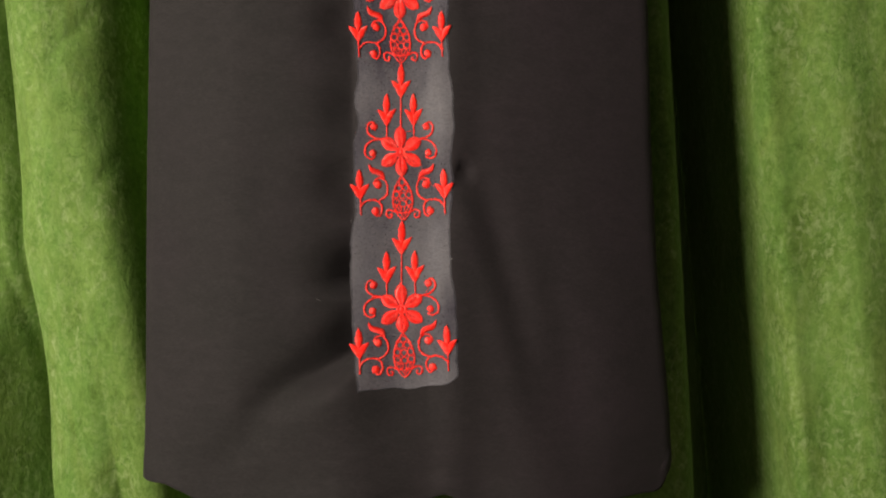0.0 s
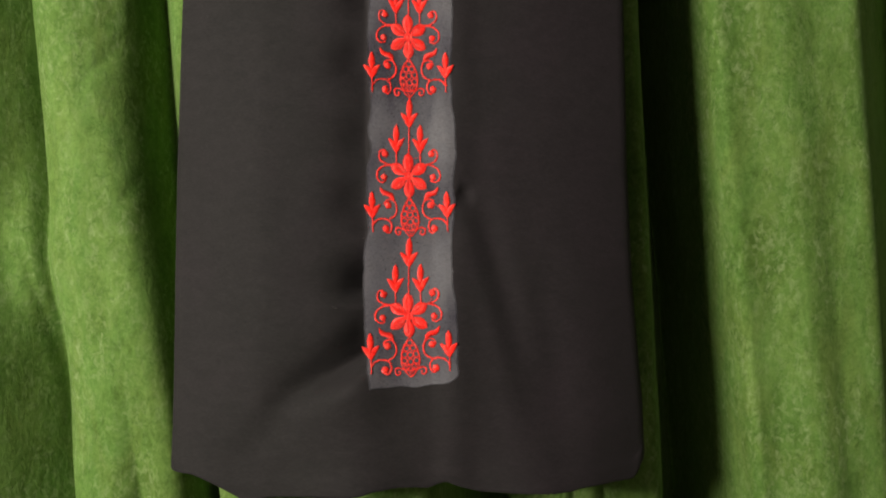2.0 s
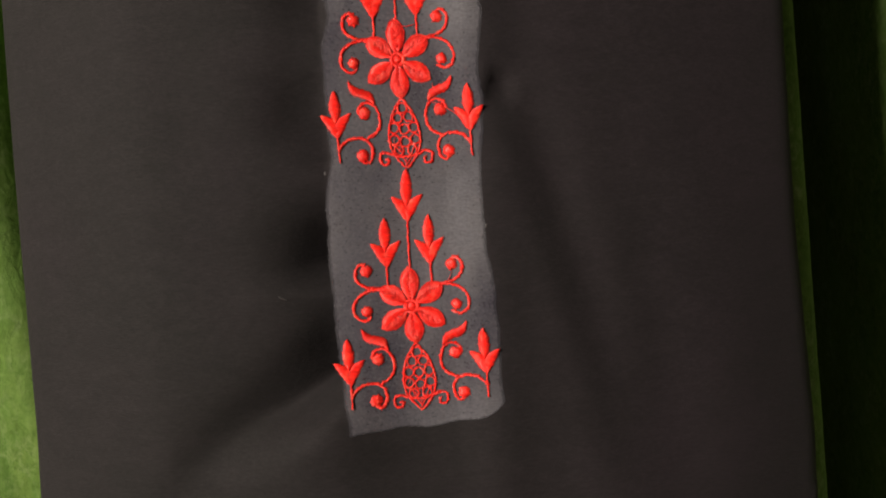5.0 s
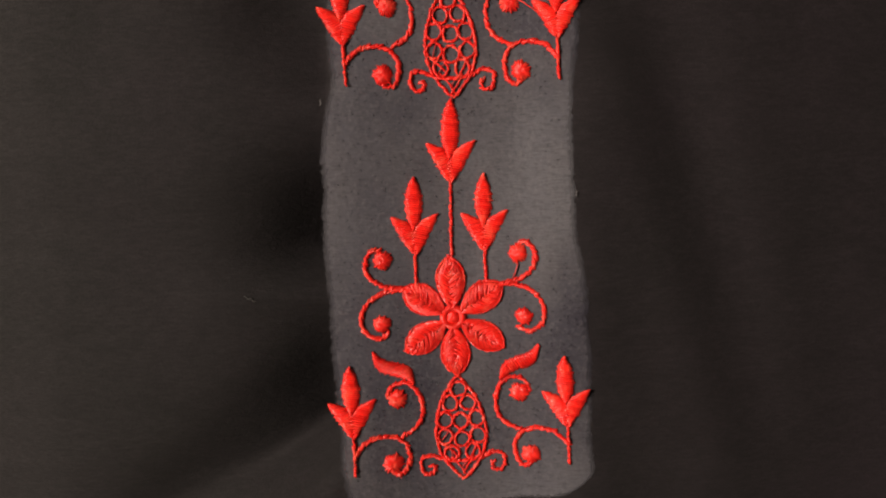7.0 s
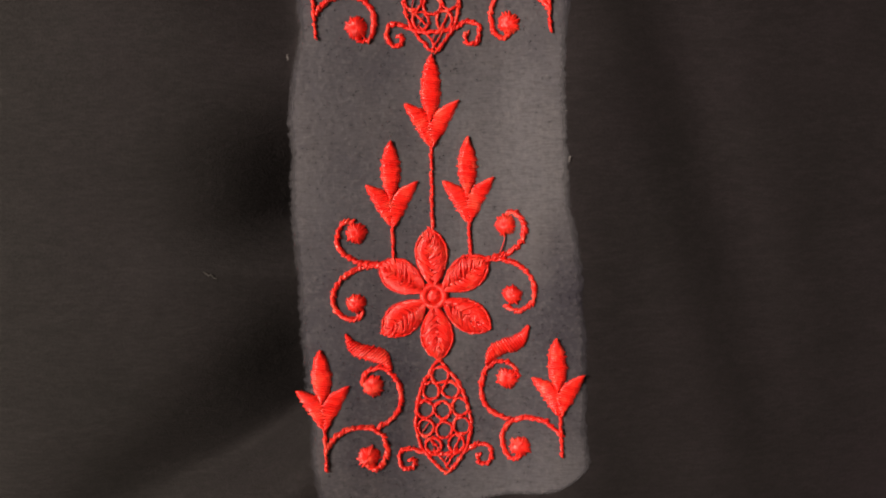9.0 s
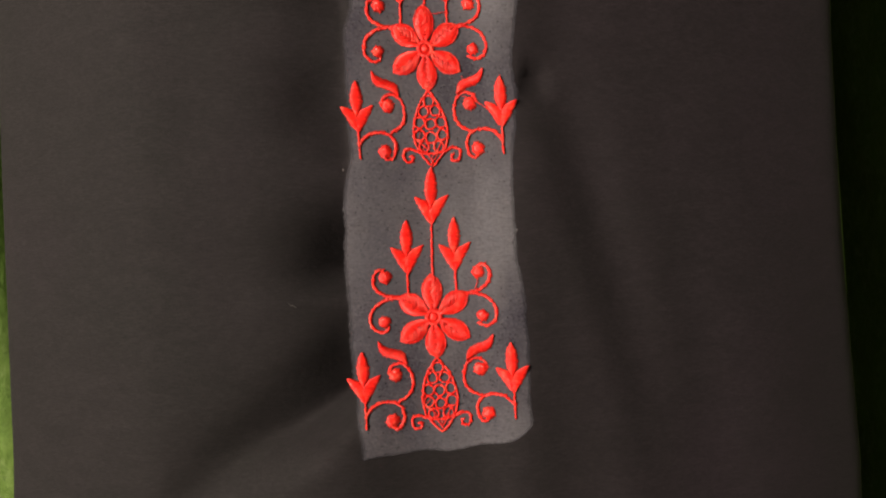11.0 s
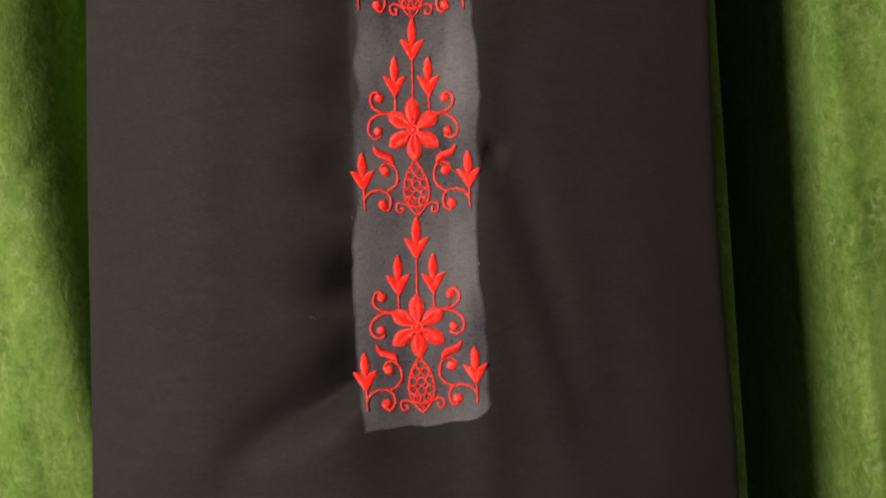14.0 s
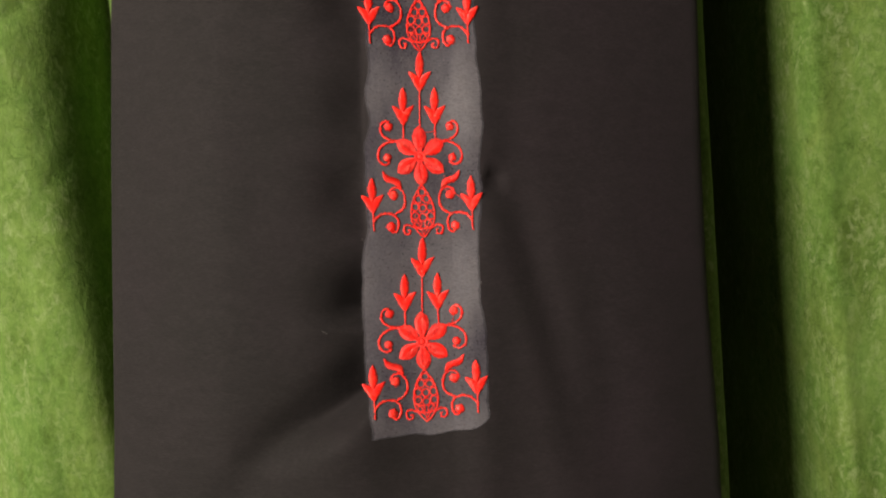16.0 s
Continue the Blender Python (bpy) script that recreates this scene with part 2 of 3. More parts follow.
def curtain_y(x, z):
    drop = max(-0.4, min(0.4, 1.155 - z))
    u = x - straight(LEANS, x) * drop * max(0.0, min(1.0, (0.9 - abs(x)) / 0.2))
    u = x - straight(LEANS, u) * drop * (1 + 0.45 * max(0.0, min(1.0, (u + 0.53) / 0.08, (-0.22 - u) / 0.08)) * (1 if drop > 0 else 0)) * max(0.0, min(1.0, (0.9 - abs(x)) / 0.2))
    if -0.80 <= u <= 0.78:
        y = float(np.interp(u, FOLD_X, FOLD_Y))
    else:
        y = 1.03 - 0.06 * math.cos((abs(u) - 0.79) * 2 * math.pi / 0.19 + (0 if u < 0 else math.pi))
    p = Vector((x * 5.0, 0.3, z * 1.3))
    y += 0.009 * noise.noise(p) + 0.004 * noise.noise(Vector((x * 17, 3.1, z * 4.0))) + 0.0010 * noise.noise(Vector((x * 46, 7.7, z * 16)))
    y -= 0.050 * bell(x, z, -0.538, 1.11, 0.036, 0.10, 8)
    y += 0.010 * bell(x, z, -0.520, 1.21, 0.006, 0.07, 8) + 0.004 * bell(x, z, -0.440, 1.36, 0.006, 0.05, -35)
    y += 0.005 * bell(x, z, -0.545, 1.05, 0.007, 0.10, 10) + 0.003 * bell(x, z, -0.400, 1.20, 0.005, 0.05, -30)
    return y


def make_curtain():
    nx, nz = 720, 230
    verts = []
    for r in range(nz):
        z = 0.015 + 2.535 * r / (nz - 1)
        for c in range(nx):
            x = -1.25 + 2.5 * c / (nx - 1)
            verts.append((x, curtain_y(x, z), z))
    ob = mesh_object("curtain", verts, grid_faces(nx, nz), VELVET)
    solid = ob.modifiers.new("thickness", "SOLIDIFY")
    solid.thickness, solid.offset = 0.003, 1.0
    return tagged(ob, "heavy green crushed-velvet curtain hanging in deep folds", "curtain")


make_curtain()


# ---- the kameez ----
HEM = [(-0.315, 0.872), (-0.309, 0.866), (-0.303, 0.8645), (-0.283, 0.863), (-0.264, 0.856), (-0.242, 0.845), (-0.222, 0.8345), (-0.214, 0.8345), (-0.198, 0.8395),
       (-0.174, 0.841), (-0.144, 0.842), (-0.109, 0.8415), (-0.091, 0.8435), (-0.083, 0.847), (-0.056, 0.850), (-0.032, 0.849), (-0.017, 0.8475), (-0.007, 0.852),
       (0.002, 0.855), (0.010, 0.851), (0.023, 0.847), (0.041, 0.8425), (0.065, 0.841), (0.126, 0.838), (0.144, 0.838), (0.162, 0.841), (0.184, 0.8415),
       (0.208, 0.8425), (0.226, 0.842), (0.233, 0.847), (0.240, 0.866)]
LEFT = [(0.800, -0.312), (0.860, -0.311), (1.210, -0.307), (1.420, -0.300), (1.600, -0.261)]
RIGHT = [(0.850, 0.240), (0.872, 0.243), (0.930, 0.2395), (1.000, 0.2325), (1.080, 0.2255), (1.210, 0.219), (1.420, 0.214), (1.600, 0.200)]


def hem_z(x):
    """The lower edge, its corners a little rounded."""
    return (straight(HEM, x - 0.003) + straight(HEM, x) + straight(HEM, x + 0.003)) / 3


def strip_y(x, z):
    """The smooth lie of the front: a shallow bow, stiffened along the strip."""
    c = -0.045
    t = abs((x - c) / 0.272)
    y = 0.797 + (0.050 * t ** 3.0 if x < c else 0.041 * t ** 2.0 + 0.015 * t ** 4.0)
    y += 0.09 * max(-0.16, min(0.03, x - c))
    y += 0.0030 * math.exp(-((x + 0.045) / 0.035) ** 2) - 0.0042 * math.exp(-((x - 0.012) / 0.021) ** 2)
    y -= 0.008 * bell(x, z, -0.095, 0.955, 0.035, 0.030) + 0.003 * bell(x, z, -0.112, 0.955, 0.022, 0.050, -40)
    y += 0.005 * bell(x, z, 0.066, 1.070, 0.018, 0.110, 15) - 0.002 * bell(x, z, 0.040, 1.080, 0.016, 0.120, 14)
    y += 0.005 * bell(x, z, 0.125, 0.96, 0.03, 0.18, 8) - 0.002 * bell(x, z, -0.215, 1.08, 0.035, 0.25, 4)
    # the hem hangs in soft waves
    y += 0.010 * math.exp(-((z - 0.80) / 0.10) ** 2) * math.sin(x * 29 + 1.2)
    y += 0.0025 * noise.noise(Vector((x * 9, 1.7, z * 5)))
    y += 0.0005 * noise.noise(Vector((x * 26, 4.7, z * 40)))
    return y


def cloth_y(x, z):
    """The cloth itself, with the tucks that the stitching pulls into it beside and under the strip."""
    y = strip_y(x, z)
    under = max(0.0, min(1.0, (x + 0.090) / (0.013 + 0.7 * max(0.0, 0.985 - z))))
    fade = 1 - under * under * (3 - 2 * under)
    if fade > 0:
        tuck = 0.0050 * math.exp(-((x + 0.086) / 0.032) ** 2) * max(0.0, min(1.0, (z - 0.965) / 0.05))
        for k in range(1, 4):
            up = 0.156 * k
            tuck += (0.009, 0.012, 0.008)[k - 1] * pocket(x, z, -0.086, 1.084 + up, 0.028, 0.024, -14)
            tuck += (0.009, 0.011, 0.008)[k - 1] * pocket(x, z, -0.096, 1.012 + up, 0.026, (0.024, 0.026, 0.02)[k - 1], -40)
        y += tuck * fade
    # two deep folds run out from under the strip's lower end
    if x < -0.05 and 0.93 < z < 1.14:
        low = max(0.0, 0.996 - z)
        y += fold_in(x, -0.095 - 1.05 * (1.046 - z), -0.090 - 1.72 * low, 0.61, 0.020 + 0.9 * low) * max(0.0, min(1.0, (z - 0.930) / 0.045))
        lift = max(0.0, min(1.0, (z - 1.049) / 0.024)) * max(0.0, min(1.0, (1.128 - z) / 0.045))
        y += fold_in(x, -0.124 + 0.35 * (z - 1.067), -0.089, 0.85, 0.014) * lift * lift * (3 - 2 * lift)
    y += 0.005 * bell(x, z, -0.190, 0.925, 0.022, 0.060, -38) 
    y += 0.006 * bell(x, z, 0.022, 1.176, 0.009, 0.011, 0) * (1 if x > 0.0135 else 0.0)
    # the doubled cloth of the hem
    y -= 0.0011 / (1 + math.exp(min(40.0, (z - hem_z(x) - 0.021) / 0.0016)))
    return y


def edge_back(x, z):
    """How far the cloth turns back at its side edges."""
    d = min(x - straight(LEFT, z), straight(RIGHT, z) - x)
    r = 0.012
    if d >= r:
        return 0.0
    return 0.006 * (1 - math.sqrt(max(0.0, 1 - (1 - max(d, 0) / r) ** 2)))


def top_z(x):
    return 1.80 - 0.32 * max(0.0, abs(x + 0.05) - 0.09)


def make_kameez():
    base = new("kameez")
    tagged(base, "black kameez with red floral embroidery, hung before a curtain", "garment")
    nx, nz = 230, 300
    verts = []
    for r in range(nz):
        t = r / (nz - 1)
        for c in range(nx):
            s = c / (nx - 1)
            s = 0.5 - 0.5 * math.cos(math.pi * s) * (0.75 + 0.25 * abs(math.cos(math.pi * s)))
            xb = straight(LEFT, 0.86) * (1 - s) + straight(RIGHT, 0.86) * s
            z = hem_z(xb) * (1 - t) + top_z(xb) * t
            zz = max(z, 0.82)
            x = straight(LEFT, zz) * (1 - s) + straight(RIGHT, zz) * s
            verts.append((x, cloth_y(x, z) + edge_back(x, z), z))
    front = mesh_object("front_panel", verts, grid_faces(nx, nz), CLOTH, base, "plain black crepe front panel")
    solid = front.modifiers.new("thickness", "SOLIDIFY")
    solid.thickness, solid.offset = 0.0012, -1.0
    # back panel, a little shorter, meeting the front at the side seams
    bx, bz = 60, 80
    verts = []
    for r in range(bz):
        t = r / (bz - 1)
        for c in range(bx):
            s = c / (bx - 1)
            z = 0.872 * (1 - t) + (top_z(-0.05 + (s - 0.5) * 0.45) - 0.002) * t
            x = straight(LEFT, z) * (1 - s) + straight(RIGHT, z) * s
            side = cloth_y(x, z) + edge_back(x, z)
            y = max(side + 0.003, 0.872 + 0.012 * math.sin(math.pi * s))
            pin = max(0.0, min(1.0, (z - 1.55) / 0.15))
            verts.append((x, min(y, 0.893) * (1 - pin) + (curtain_y(x, z) - 0.0015) * pin, z))
    back = mesh_object("back_panel", verts, grid_faces(bx, bz), CLOTH, base, "plain black back panel behind the front")
    solid = back.modifiers.new("thickness", "SOLIDIFY")
    solid.thickness, solid.offset = 0.0012, -1.0
    # turned-up hem, stitched inside
    verts, rows = [], 6
    for r in range(rows):
        for c in range(nx):
            s = c / (nx - 1)
            x = straight(LEFT, 0.86) * (1 - s) + straight(RIGHT, 0.86) * s
            z = hem_z(x) + 0.0003 + 0.022 * max(0, r - 1) / (rows - 2)
            verts.append((x, cloth_y(x, z) + edge_back(x, z) + (0.0006 if r == 0 else 0.0026), z))
    mesh_object("hem", verts, grid_faces(nx, rows), CLOTH, base, "turned-up black hem")
    return base


STRIP_LEFT = [(0.95, -0.0845), (0.963, -0.0859), (0.992, -0.0889), (1.03, -0.0913), (1.07, -0.0926), (1.105, -0.0922), (1.14, -0.0873),
              (1.165, -0.0880), (1.205, -0.0888), (1.224, -0.0842), (1.247, -0.0878), (1.273, -0.0842), (1.30, -0.0862), (1.36, -0.0885), (1.40, -0.086), (1.6, -0.087)]
STRIP_RIGHT = [(0.95, 0.0168), (0.968, 0.0165), (0.990, 0.0152), (1.02, 0.0152), (1.042, 0.0142), (1.08, 0.0094), (1.12, 0.0080), (1.154, 0.0108),
               (1.17, 0.0121), (1.186, 0.0099), (1.222, 0.0131), (1.25, 0.0120), (1.284, 0.0085), (1.316, 0.0066), (1.36, 0.009), (1.6, 0.006)]


def strip_bottom(s):
    return 0.9590 + 0.0025 * math.sin(s * 5.5) ** 2 * (1 - s) + 0.0085 * s ** 3 + 0.007 * max(0.0, (s - 0.86) / 0.14) ** 2 + 0.0006 * math.sin(s * 21)


PITCH = 0.156


def make_strip(parent):
    inner = [0.0, 0.005, 0.010, 0.016, 0.024, 0.034, 0.048]
    across = inner + list(np.linspace(0.07, 0.93, 46)) + [1 - v for v in reversed(inner)]
    nx, nz = len(across), 400
    verts, worn, lightness = [], [], []
    for r in range(nz):
        t = 0.02 * r / 12 if r < 12 else 0.02 + 0.98 * (r - 12) / (nz - 13)
        for s in across:
            z = strip_bottom(s) * (1 - t) + 1.62 * t
            fray = 0.0003 * noise.noise(Vector((0.0, s * 3, z * 300))) + 0.0009 * noise.noise(Vector((2.0, s * 3, z * 70)))
            x = ease(STRIP_LEFT, z) * (1 - s) + ease(STRIP_RIGHT, z) * s + fray
            verts.append((x, strip_y(x, z) - 0.0002 - 0.0007 * min(1.0, 8 * s, 8 * (1 - s)), z))
            # brighter to the right and in bands: shading put into the film's colour
            lit_band = (0.5 + 0.5 * math.cos(2 * math.pi * (z - 1.093) / PITCH)) ** 1.3
            lightness.append(0.12 + 0.10 * s + (0.24 + 0.52 * s) * lit_band + 0.34 * noise.noise(Vector((x * 24, 5.0, z * 17))) + 0.14 * noise.noise(Vector((x * 90, 8.0, z * 60))))
            worn.append(min(1.0, s / 0.034, (1 - s) / 0.034, t * 0.66 / 0.0016))
    ob = mesh_object("backing_strip", verts, grid_faces(nx, nz), FILM, parent, "sheer grey stabiliser strip with ragged cut edges")
    edge = ob.data.attributes.new("edge_wear", "FLOAT", "POINT")
    edge.data.foreach_set("value", worn)
    ob.data.attributes.new("film_light", "FLOAT", "POINT").data.foreach_set("value", lightness)
    solid = ob.modifiers.new("thickness", "SOLIDIFY")
    solid.thickness, solid.offset = 0.00006, -1.0
    return ob


# ---- embroidery ----
class Stitches:
    """Gathers ribs of thread. Places are (u, v, h) in metres: across, up, and out of the cloth."""

    def __init__(self, cx, cz, wide, skew, tilt):
        self.cx, self.cz, self.wide, self.skew, self.tilt = cx, cz, wide, skew, tilt
        self.verts, self.faces, self.tones, self.last = [], [], [], None

    def place(self, u, v, h):
        x = self.cx + u * self.wide + self.skew * v * (1.4 if v < 0 else max(0.0, 1 - v / 0.09))
        z = self.cz + v + self.tilt * u
        return (x, strip_y(x, z) - 0.0012 - h, z)

    def rib(self, a, b, width, rise, sag=0.0, steps=6, start=0.0):
        """One thread from a to b, standing out by rise in its middle and by start at a."""
        ax, av = a
        bx, bv = b
        length = math.hypot(bx - ax, bv - av)
        if length < 1e-6:
            return
        px, pv = -(bv - av) / length, (bx - ax) / length
        first = len(self.verts)
        for i in range(steps + 1):
            t = i / steps
            arch = math.sqrt(max(0.0, 1 - (2 * t - 1) ** 2))
            w = width * (0.55 + 0.45 * arch)
            u, v = ax + (bx - ax) * t + px * sag * arch, av + (bv - av) * t + pv * sag * arch
            h = rise * arch + start * (1 - t * t)
            self.verts.append(self.place(u + px * w, v + pv * w, h - 0.0004))
            self.verts.append(self.place(u, v, h + width * 0.85))
            self.verts.append(self.place(u - px * w, v - pv * w, h - 0.0004))
        tone = random.random()
        self.tones += [tone] * (3 * (steps + 1))
        if self.last and (Vector(self.verts[first]) - Vector(self.verts[self.last + 2])).length < 0.0026:
            self.faces.append((self.last + 2, first, first + 3, self.last + 5))
        self.last = first
        for i in range(steps):
            k = first + 3 * i
            self.faces += [(k, k + 1, k + 4, k + 3), (k + 1, k + 2, k + 5, k + 4)]

    def pad(self, at, rise, reach):
        """The padding under satin stitch: a low cushion over the shape that at(along, across) gives."""
        first, across = len(self.verts), 9
        for i in range(15):
            along = 0.02 + 0.96 * i / 14
            for k in range(across):
                side = reach * (2 * k / (across - 1) - 1)
                self.verts.append(self.place(*at(along, side), rise * math.sqrt(max(0.0, 1 - (side / reach) ** 2)) - 0.0003))
                self.tones.append(0.35)
        self.faces += [tuple(first + v for v in f) for f in grid_faces(across, 15)]

    def leaf(self, a, b, half, bow=0.0, lean=0.5, gap=0.00085, rise=0.0009, peak=0.5, split=False, wave=0.0, edged=False):
        """Satin stitch over a pointed oval from a to b; split: two rows that meet on the midrib."""
        (au, av), (bu, bv) = a, b
        length = math.hypot(bu - au, bv - av)
        du, dv = (bu - au) / length, (bv - av) / length
        pu, pv = -dv, du
        count = max(4, int(length / gap))

        def at(s, side):
            k = s / peak * 0.5 if s < peak else 0.5 + 0.5 * (s - peak) / (1 - peak)
            w = half * max(0.0, math.sin(math.pi * k)) ** 0.72
            d = bow * math.sin(math.pi * s) + wave * math.sin(2 * math.pi * s)
            return (au + du * length * s + pu * (d + side * w), av + dv * length * s + pv * (d + side * w))

        self.pad(at, rise * (0.80 if split else 0.70), (0.90 if split else 0.84))
        for i in range(count):
            s = (i + 0.5) / count
            jit = 0.25 / count * (random.random() - 0.5)
            shift = lean * half / length
            wob = 1 + 0.24 * (random.random() - 0.5)
            if split:
                for side in (-1, 1):
                    m = at(max(0.0, s - shift * (0.5 + 0.5 * random.random())), side * (0.40 * random.random() - 0.20))
                    self.rib(m, at(min(1, s + jit), side * (0.94 + 0.08 * random.random())), 0.00042, rise * 0.35, 0.0002 * side, 6, rise * (0.62 + 0.25 * random.random()))
                    if i % 2:
                        k = random.uniform(0.25, 0.6)
                        self.rib(at(max(0.0, s - shift * (1 - k)), side * k), at(min(1.0, s + shift * 0.1), side * min(0.9, k + 0.4)), 0.00040, rise * 0.2, 0, 4, rise * 0.75)
            else:
                self.rib(at(max(0.0, s - shift * 0.4), -wob), at(min(1.0, s + shift * 0.4 + jit), wob), 0.00047, rise * (0.85 + 0.3 * random.random()), 0.0, 8)

        if edged:
            for side in (-1, 1):
                self.cord([at(k / 10, side * 0.97) for k in range(2, 11)], 0.0003, 0.0011, False, 0.0004)

    def cord(self, points, width=0.00085, gap=0.00120, close=False, thick=0.00068):
        """A line of slanting stitches along a smooth curve through the points."""
        pts = [Vector(p) for p in points]
        path = []
        n = len(pts)
        for i in range(n if close else n - 1):
            p0 = pts[(i - 1) % n] if close or i > 0 else pts[0]
            p1, p2 = pts[i], pts[(i + 1) % n]
            p3 = pts[(i + 2) % n] if close or i + 2 < n else p2
            for k in range(14):
                t = k / 14
                path.append(0.5 * ((2 * p1) + (p2 - p0) * t + (2 * p0 - 5 * p1 + 4 * p2 - p3) * t * t + (3 * p1 - p0 - 3 * p2 + p3) * t ** 3))
        path.append(pts[0] if close else pts[-1])
        since = gap
        for p, q in zip(path, path[1:]):
            step = (q - p).length
            if step < 1e-7:
                continue
            d = (q - p) / step
            side = Vector((-d.y, d.x))
            pos = gap - since
            while pos < step:
                m = p + d * pos
                slant = 0.0012 * random.uniform(0.5, 1.4)
                a = m - d * slant - side * width * random.uniform(0.5, 1.45)
                b = m + d * slant + side * width * random.uniform(0.5, 1.45)
                self.rib((a.x, a.y), (b.x, b.y), thick * random.uniform(0.60, 1.10), random.uniform(0.0002, 0.0010), 0, 4)
                pos += gap * random.uniform(0.75, 1.25)
            since = max(0.0, min(gap, gap - (pos - step)))

    def knot(self, u, v, r):
        """A round dot of stitches drawn in to its middle."""
        for i in range(22):
            a = 2 * math.pi * (i + 0.3 * random.random()) / 22
            k = r * random.uniform(0.86, 1.12)
            self.rib((u - 0.1 * r * math.cos(a), v - 0.1 * r * math.sin(a)), (u + k * math.cos(a), v + k * math.sin(a)), 0.00050, 0.0003, 0, 5, 0.0011)

    def thread(self, a, b, sag):
        self.rib(a, b, 0.00020, 0.0008, sag, 10)

    def finish(self, name, parent, label=""):
        ob = mesh_object(name, self.verts, self.faces, THREAD, parent, label)
        ob.data.attributes.new("thread_tone", "FLOAT", "POINT").data.foreach_set("value", self.tones)
        return ob


def mm(*pairs):
    return [(a / 1000, b / 1000) for a, b in pairs]


def make_motif(parent, cx, cz, wide, skew, tilt, loose):
    def piece(name, owner, work, label=""):
        s = Stitches(cx, cz, wide, skew, tilt)
        work(s)
        return s.finish(name, owner, label)

    def centre(s):
        for i in range(40):
            a = 2 * math.pi * i / 40
            c, d = math.cos(a), math.sin(a)
            s.rib((0.0024 * c - 0.0008 * d, 0.0024 * d + 0.0008 * c), (0.0054 * c + 0.0006 * d, 0.0054 * d - 0.0006 * c), 0.00045, 0.0013, 0, 4)
        s.knot(0, 0, 0.0030)

    top = piece("embroidered_motif", parent, centre, "raised satin-stitch flower motif in bright red thread")
    for angle, tip, half in ((91, 25.1, 5.9), (32, 24.1, 6.1), (-34, 24.0, 5.9), (-90, 24.2, 5.9), (-147, 23.8, 5.9), (146, 23.4, 6.0)):
        c, d = math.cos(radians(angle)), math.sin(radians(angle))
        piece("petal", top, lambda s: s.leaf((0.0042 * c, 0.0042 * d), (tip / 1000 * c, tip / 1000 * d), half / 1000,
                                             0, 0.9, 0.00046, 0.0012, 0.56, True, 0.0, True))

    def tulip(u, base, tips, low, high, stem_foot):
        for k, (tip_u, tip_v) in enumerate(tips):
            piece("leaf", top, lambda s: s.leaf((u / 1000, base / 1000), (tip_u / 1000, tip_v / 1000), 0.0034,
                                                (0.0021 if k == 0 else -0.0021), (-0.8 if k == 0 else 0.8), 0.00085, 0.0008, 0.42))
        piece("bud", top, lambda s: s.leaf((u / 1000, low / 1000), (u / 1000, high / 1000), 0.0037, 0, 0.3, 0.00085, 0.0011, 0.5))
        piece("stem", top, lambda s: s.cord(mm((u, base + 1), ((u + stem_foot[0]) / 2, (base + stem_foot[1]) / 2), stem_foot), 0.00048, 0.00150, False, 0.00062))

    tulip(1.0, 55.1, ((10.8, 70.2), (-8.6, 70.4)), 63.6, 87.6, (0.6, 24.5))
    for sign in (-1, 1):
        tulip(13.9 * sign, 26.9, ((13.9 * sign + 9.3, 41.9), (13.9 * sign - 9.2, 41.9)), 36.2, 57.6, (14.1 * sign, 13.6))
        tulip(43.5 * sign, -46.3, ((43.5 * sign + 9.6, -32.3), (43.5 * sign - 9.6, -32.3)), -37.6, -17.5, (43.4 * sign, -62.0))

        def flip(*pairs):
            return mm(*[(a * sign, b) for a, b in pairs])

        piece("scroll", top, lambda s: s.cord(flip((19.5, 13.0), (26.0, 14.0), (31.4, 17.0), (33.9, 21.8), (33.2, 26.6), (30.4, 29.3), (27.0, 28.8))))
        piece("dot", top, lambda s: s.knot(27.1 * sign / 1000, 0.0249, 0.0039))
        piece("scroll", top, lambda s: s.cord(flip((19.5, 12.6), (26.6, 12.0), (32.2, 9.4), (35.8, 5.3), (36.8, 0.0), (35.4, -4.3), (32.3, -6.5), (29.2, -6.6), (26.4, -4.8))))
        piece("dot", top, lambda s: s.knot(28.7 * sign / 1000, -0.0010, 0.0036))
        piece("leaf", top, lambda s: s.leaf((17.6 * sign / 1000, -0.0268), (33.6 * sign / 1000, -0.0122), 0.0032, -0.0004 * sign, 0.5, 0.00095, 0.0009, 0.45, False, 0.0017 * sign))
        piece("scroll", top, lambda s: s.cord(flip((28.9, -31.2), (26.8, -27.2), (22.2, -25.8), (18.0, -28.0), (15.6, -32.6), (15.0, -37.6), (16.2, -42.0), (19.4, -45.6), (24.8, -48.4))))
        piece("dot", top, lambda s: s.knot(24.9 * sign / 1000, -0.0324, 0.0041))
        piece("scroll", top, lambda s: s.cord(flip((43.2, -54.2), (39.6, -50.0), (35.5, -48.0), (30.7, -47.5), (25.7, -48.7), (22.4, -52.0), (21.6, -57.0), (22.8, -61.4), (25.6, -63.4), (28.6, -62.2))))
        piece("dot", top, lambda s: s.knot(28.2 * sign / 1000, -0.0587, 0.0041))
        piece("scroll", top, lambda s: s.cord(flip((7.0, -60.2), (9.0, -59.0), (12.6, -57.5), (15.9, -58.0), (17.3, -60.5), (16.7, -63.6), (14.7, -65.2), (12.2, -64.4), (11.9, -62.2), (13.5, -61.4)), 0.00075))

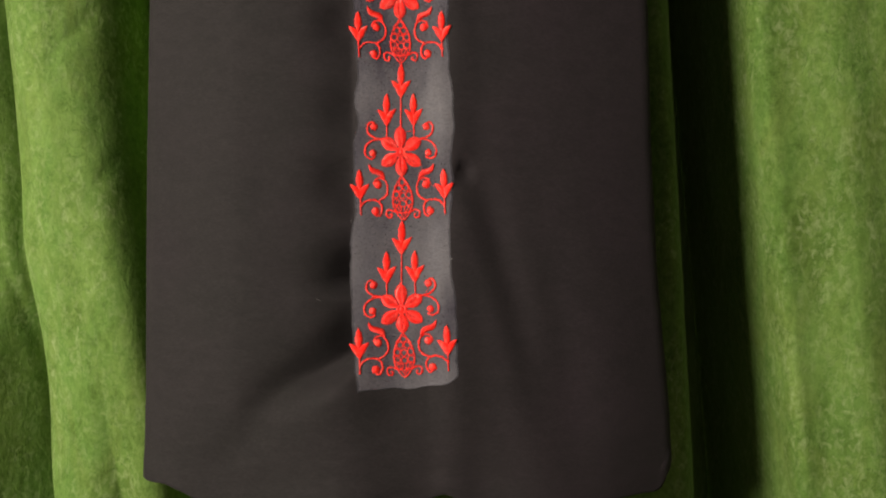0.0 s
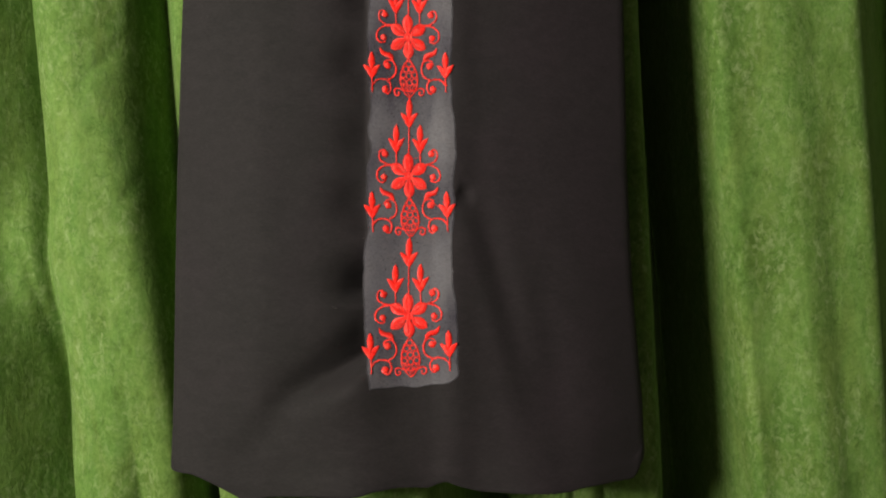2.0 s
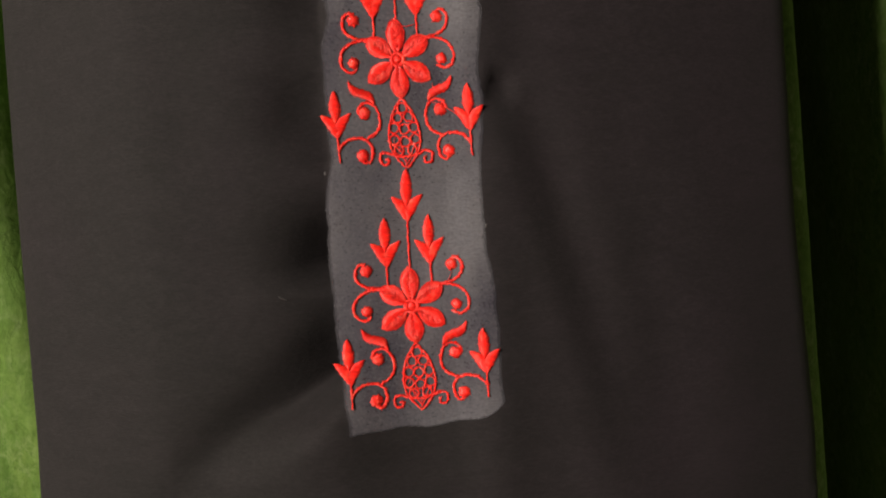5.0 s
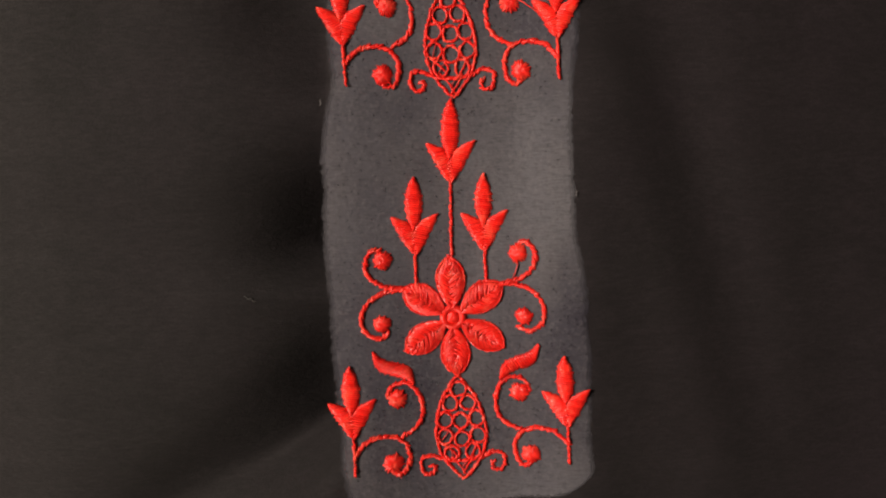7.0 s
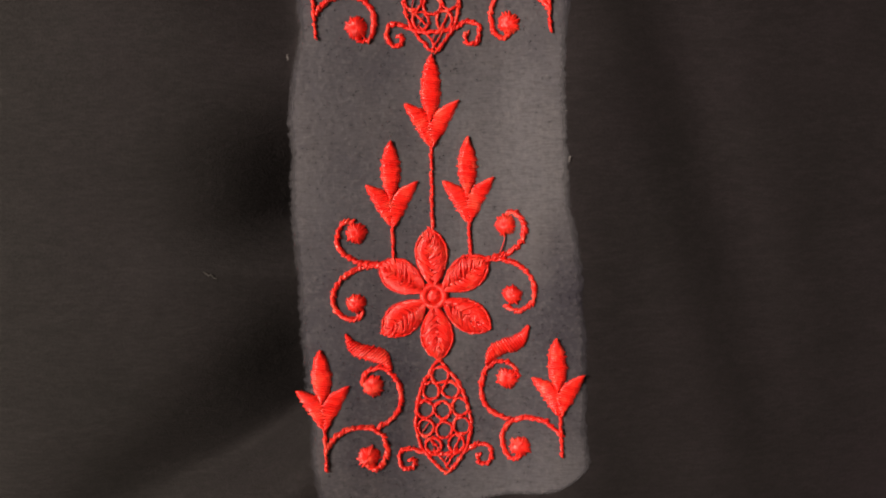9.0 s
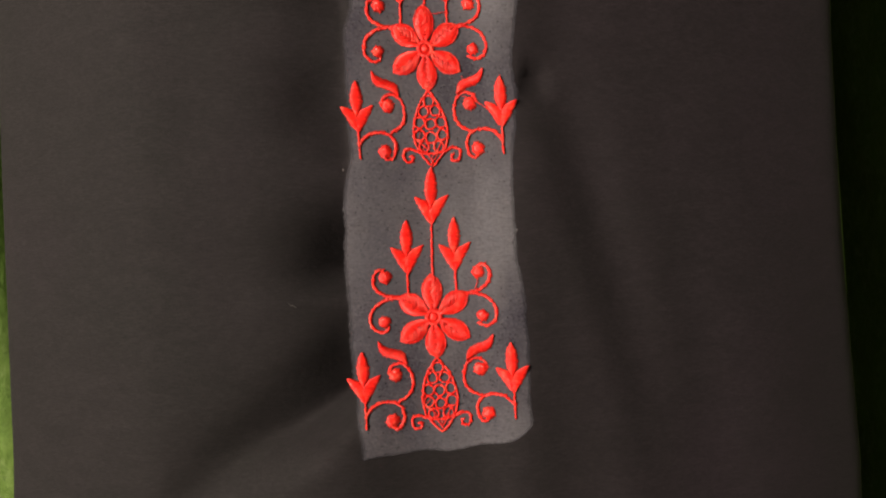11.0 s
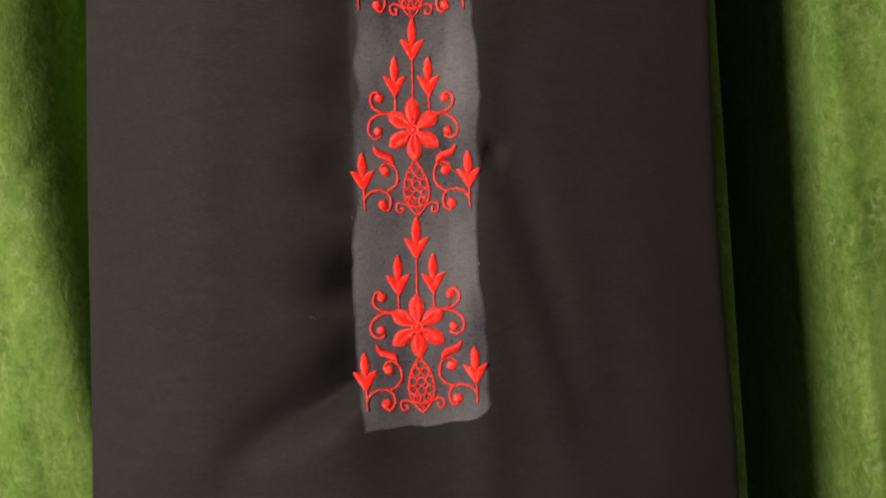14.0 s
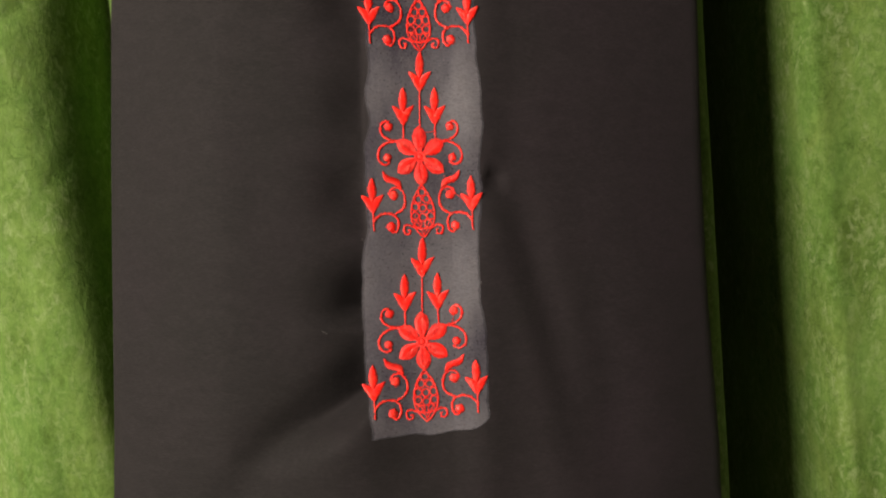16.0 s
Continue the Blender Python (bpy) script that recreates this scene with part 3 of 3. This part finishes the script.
    def cone(s):
        outline = ((0, -24.6), (3.4, -28.4), (6.9, -34.2), (9.4, -41.5), (10.3, -49.0), (9.4, -55.0), (6.7, -60.6), (2.6, -65.8), (0, -67.6))
        ring = list(outline) + [(-a, b) for a, b in outline[-2:0:-1]]
        s.cord(mm(*ring), 0.0006, 0.0012, True, 0.00055)
        for u, v in ((0, -30.0), (-3.6, -35.9), (3.6, -35.9), (-6.4, -42.6), (0.2, -43.6), (6.5, -42.5), (-6.6, -49.8), (0.2, -51.2), (6.7, -49.8),
                     (-4.2, -56.8), (4.2, -56.8)):
            u, v = u + random.uniform(-0.25, 0.25), v + random.uniform(-0.25, 0.25)
            hole = [random.uniform(2.75, 3.25) for _ in range(8)]
            s.cord([((u + r * math.cos(k * math.pi / 4)) / 1000, (v + 1.05 * r * math.sin(k * math.pi / 4)) / 1000) for k, r in enumerate(hole)],
                   0.00040, 0.00110, True, 0.00050)
        for u, v, a, b in ((-7.4, -53.4, -2, -58.5), (2.6, -60, 6.4, -53), (-4, -59.5, 0.5, -66), (4, -59.5, -0.5, -66)):
            s.cord(mm((u, v), ((u + a) / 2 + random.uniform(0, 0.6), (v + b) / 2), (a, b)), 0.0003, 0.0012, False, 0.0004)
        for u, v in ((-6.6, -49.8), (-4.2, -56.8), (0.6, -62.0)):
            a = random.uniform(0.8, 1.9)
            s.thread(*mm((u - 2.4 * math.cos(a), v - 2.4 * math.sin(a)), (u + 2.4 * math.cos(a), v + 2.4 * math.sin(a))), 0.0002)
        s.cord(mm((-6.0, -60.2), (0, -60.6), (6.0, -60.2)), 0.0005, 0.0011)

    for a, b, sag in loose:
        piece("jump_thread", top, lambda s: s.thread((a[0] / 1000, a[1] / 1000), (b[0] / 1000, b[1] / 1000), sag), "loose fine red jump thread")
    piece("cone", top, cone, "open red lattice of stitches shaped like a pine cone")
    return top


kameez = make_kameez()
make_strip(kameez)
LOOSE = [[((27.0, 21.5), (24.5, 14.5), 0.0004)],
         [((4.0, 20.5), (14.5, 22.0), -0.0010), ((21.5, -15.5), (24.0, -22.0), -0.0012), ((20.0, -28.0), (37.0, -38.5), 0.0015)],
         [((-12.0, 14.0), (-17.0, 11.0), 0.0004)], []]
for i, (cx, wide, skew, tilt) in enumerate(((-0.0412, 1.0, -0.032, 0.030), (-0.0412, 0.955, -0.024, 0.010), (-0.0420, 0.945, -0.016, 0.010), (-0.0420, 0.95, -0.010, 0.01))):
    make_motif(kameez, cx, 1.0402 + PITCH * i, wide, skew, tilt, LOOSE[i])


# ---- lint ----
def lint_material(name, colour):
    n = Nodes(name)
    n.set(Base_Color=n.blend(n.span(n.noise(900, 2, 0.6), 0.3, 0.7), colour, tuple(0.7 * v for v in colour)), Roughness=0.9)
    return n.mat


def lint(cx, cz, length, turn, front, material, thick=0.00035):
    c, d = math.cos(radians(turn)), math.sin(radians(turn))
    verts, faces = [], []
    for i in range(7):
        t = i / 6 - 0.5
        x, z = cx + c * t * length + 0.0004 * math.sin(i), cz + d * t * length + 0.0005 * math.cos(i * 1.7)
        for a in range(4):
            k = a * math.pi / 2
            r = thick * (1 - 1.2 * t * t)
            verts.append((x - d * r * math.cos(k), front(x, z) - 0.0004 + r * math.sin(k), z + c * r * math.cos(k)))
        if i:
            faces += [(4 * i - 4 + a, 4 * i - 4 + (a + 1) % 4, 4 * i + (a + 1) % 4, 4 * i + a) for a in range(4)]
    return mesh_object("lint", verts, faces, material)


tagged(lint(0.458, 1.022, 0.012, 75, curtain_y, lint_material("bluish_lint", (0.55, 0.62, 0.70))), "tiny pale bluish lint fibre stuck on the velvet", "lint")
tagged(lint(-0.123, 1.050, 0.005, -20, cloth_y, lint_material("grey_lint", (0.075, 0.072, 0.068))), "tiny grey lint fibre stuck on black cloth", "lint")
SPECK = lint_material("pale_lint", (0.24, 0.23, 0.225))
for cx, cz, length, turn in ((-0.0240, 1.0878, 0.0024, 10), (-0.0249, 1.0799, 0.0028, -35), (0.0086, 1.0894, 0.0030, 60), (-0.0667, 1.0376, 0.0018, -40),
                             (-0.0625, 0.9808, 0.0016, 0), (-0.0906, 1.1275, 0.0030, 70)):
    tagged(lint(cx, cz, length, turn, lambda x, z: strip_y(x, z) - 0.0006, SPECK, 0.0002), "pale speck of lint on the sheer grey strip", "lint", "lint specks on the strip")
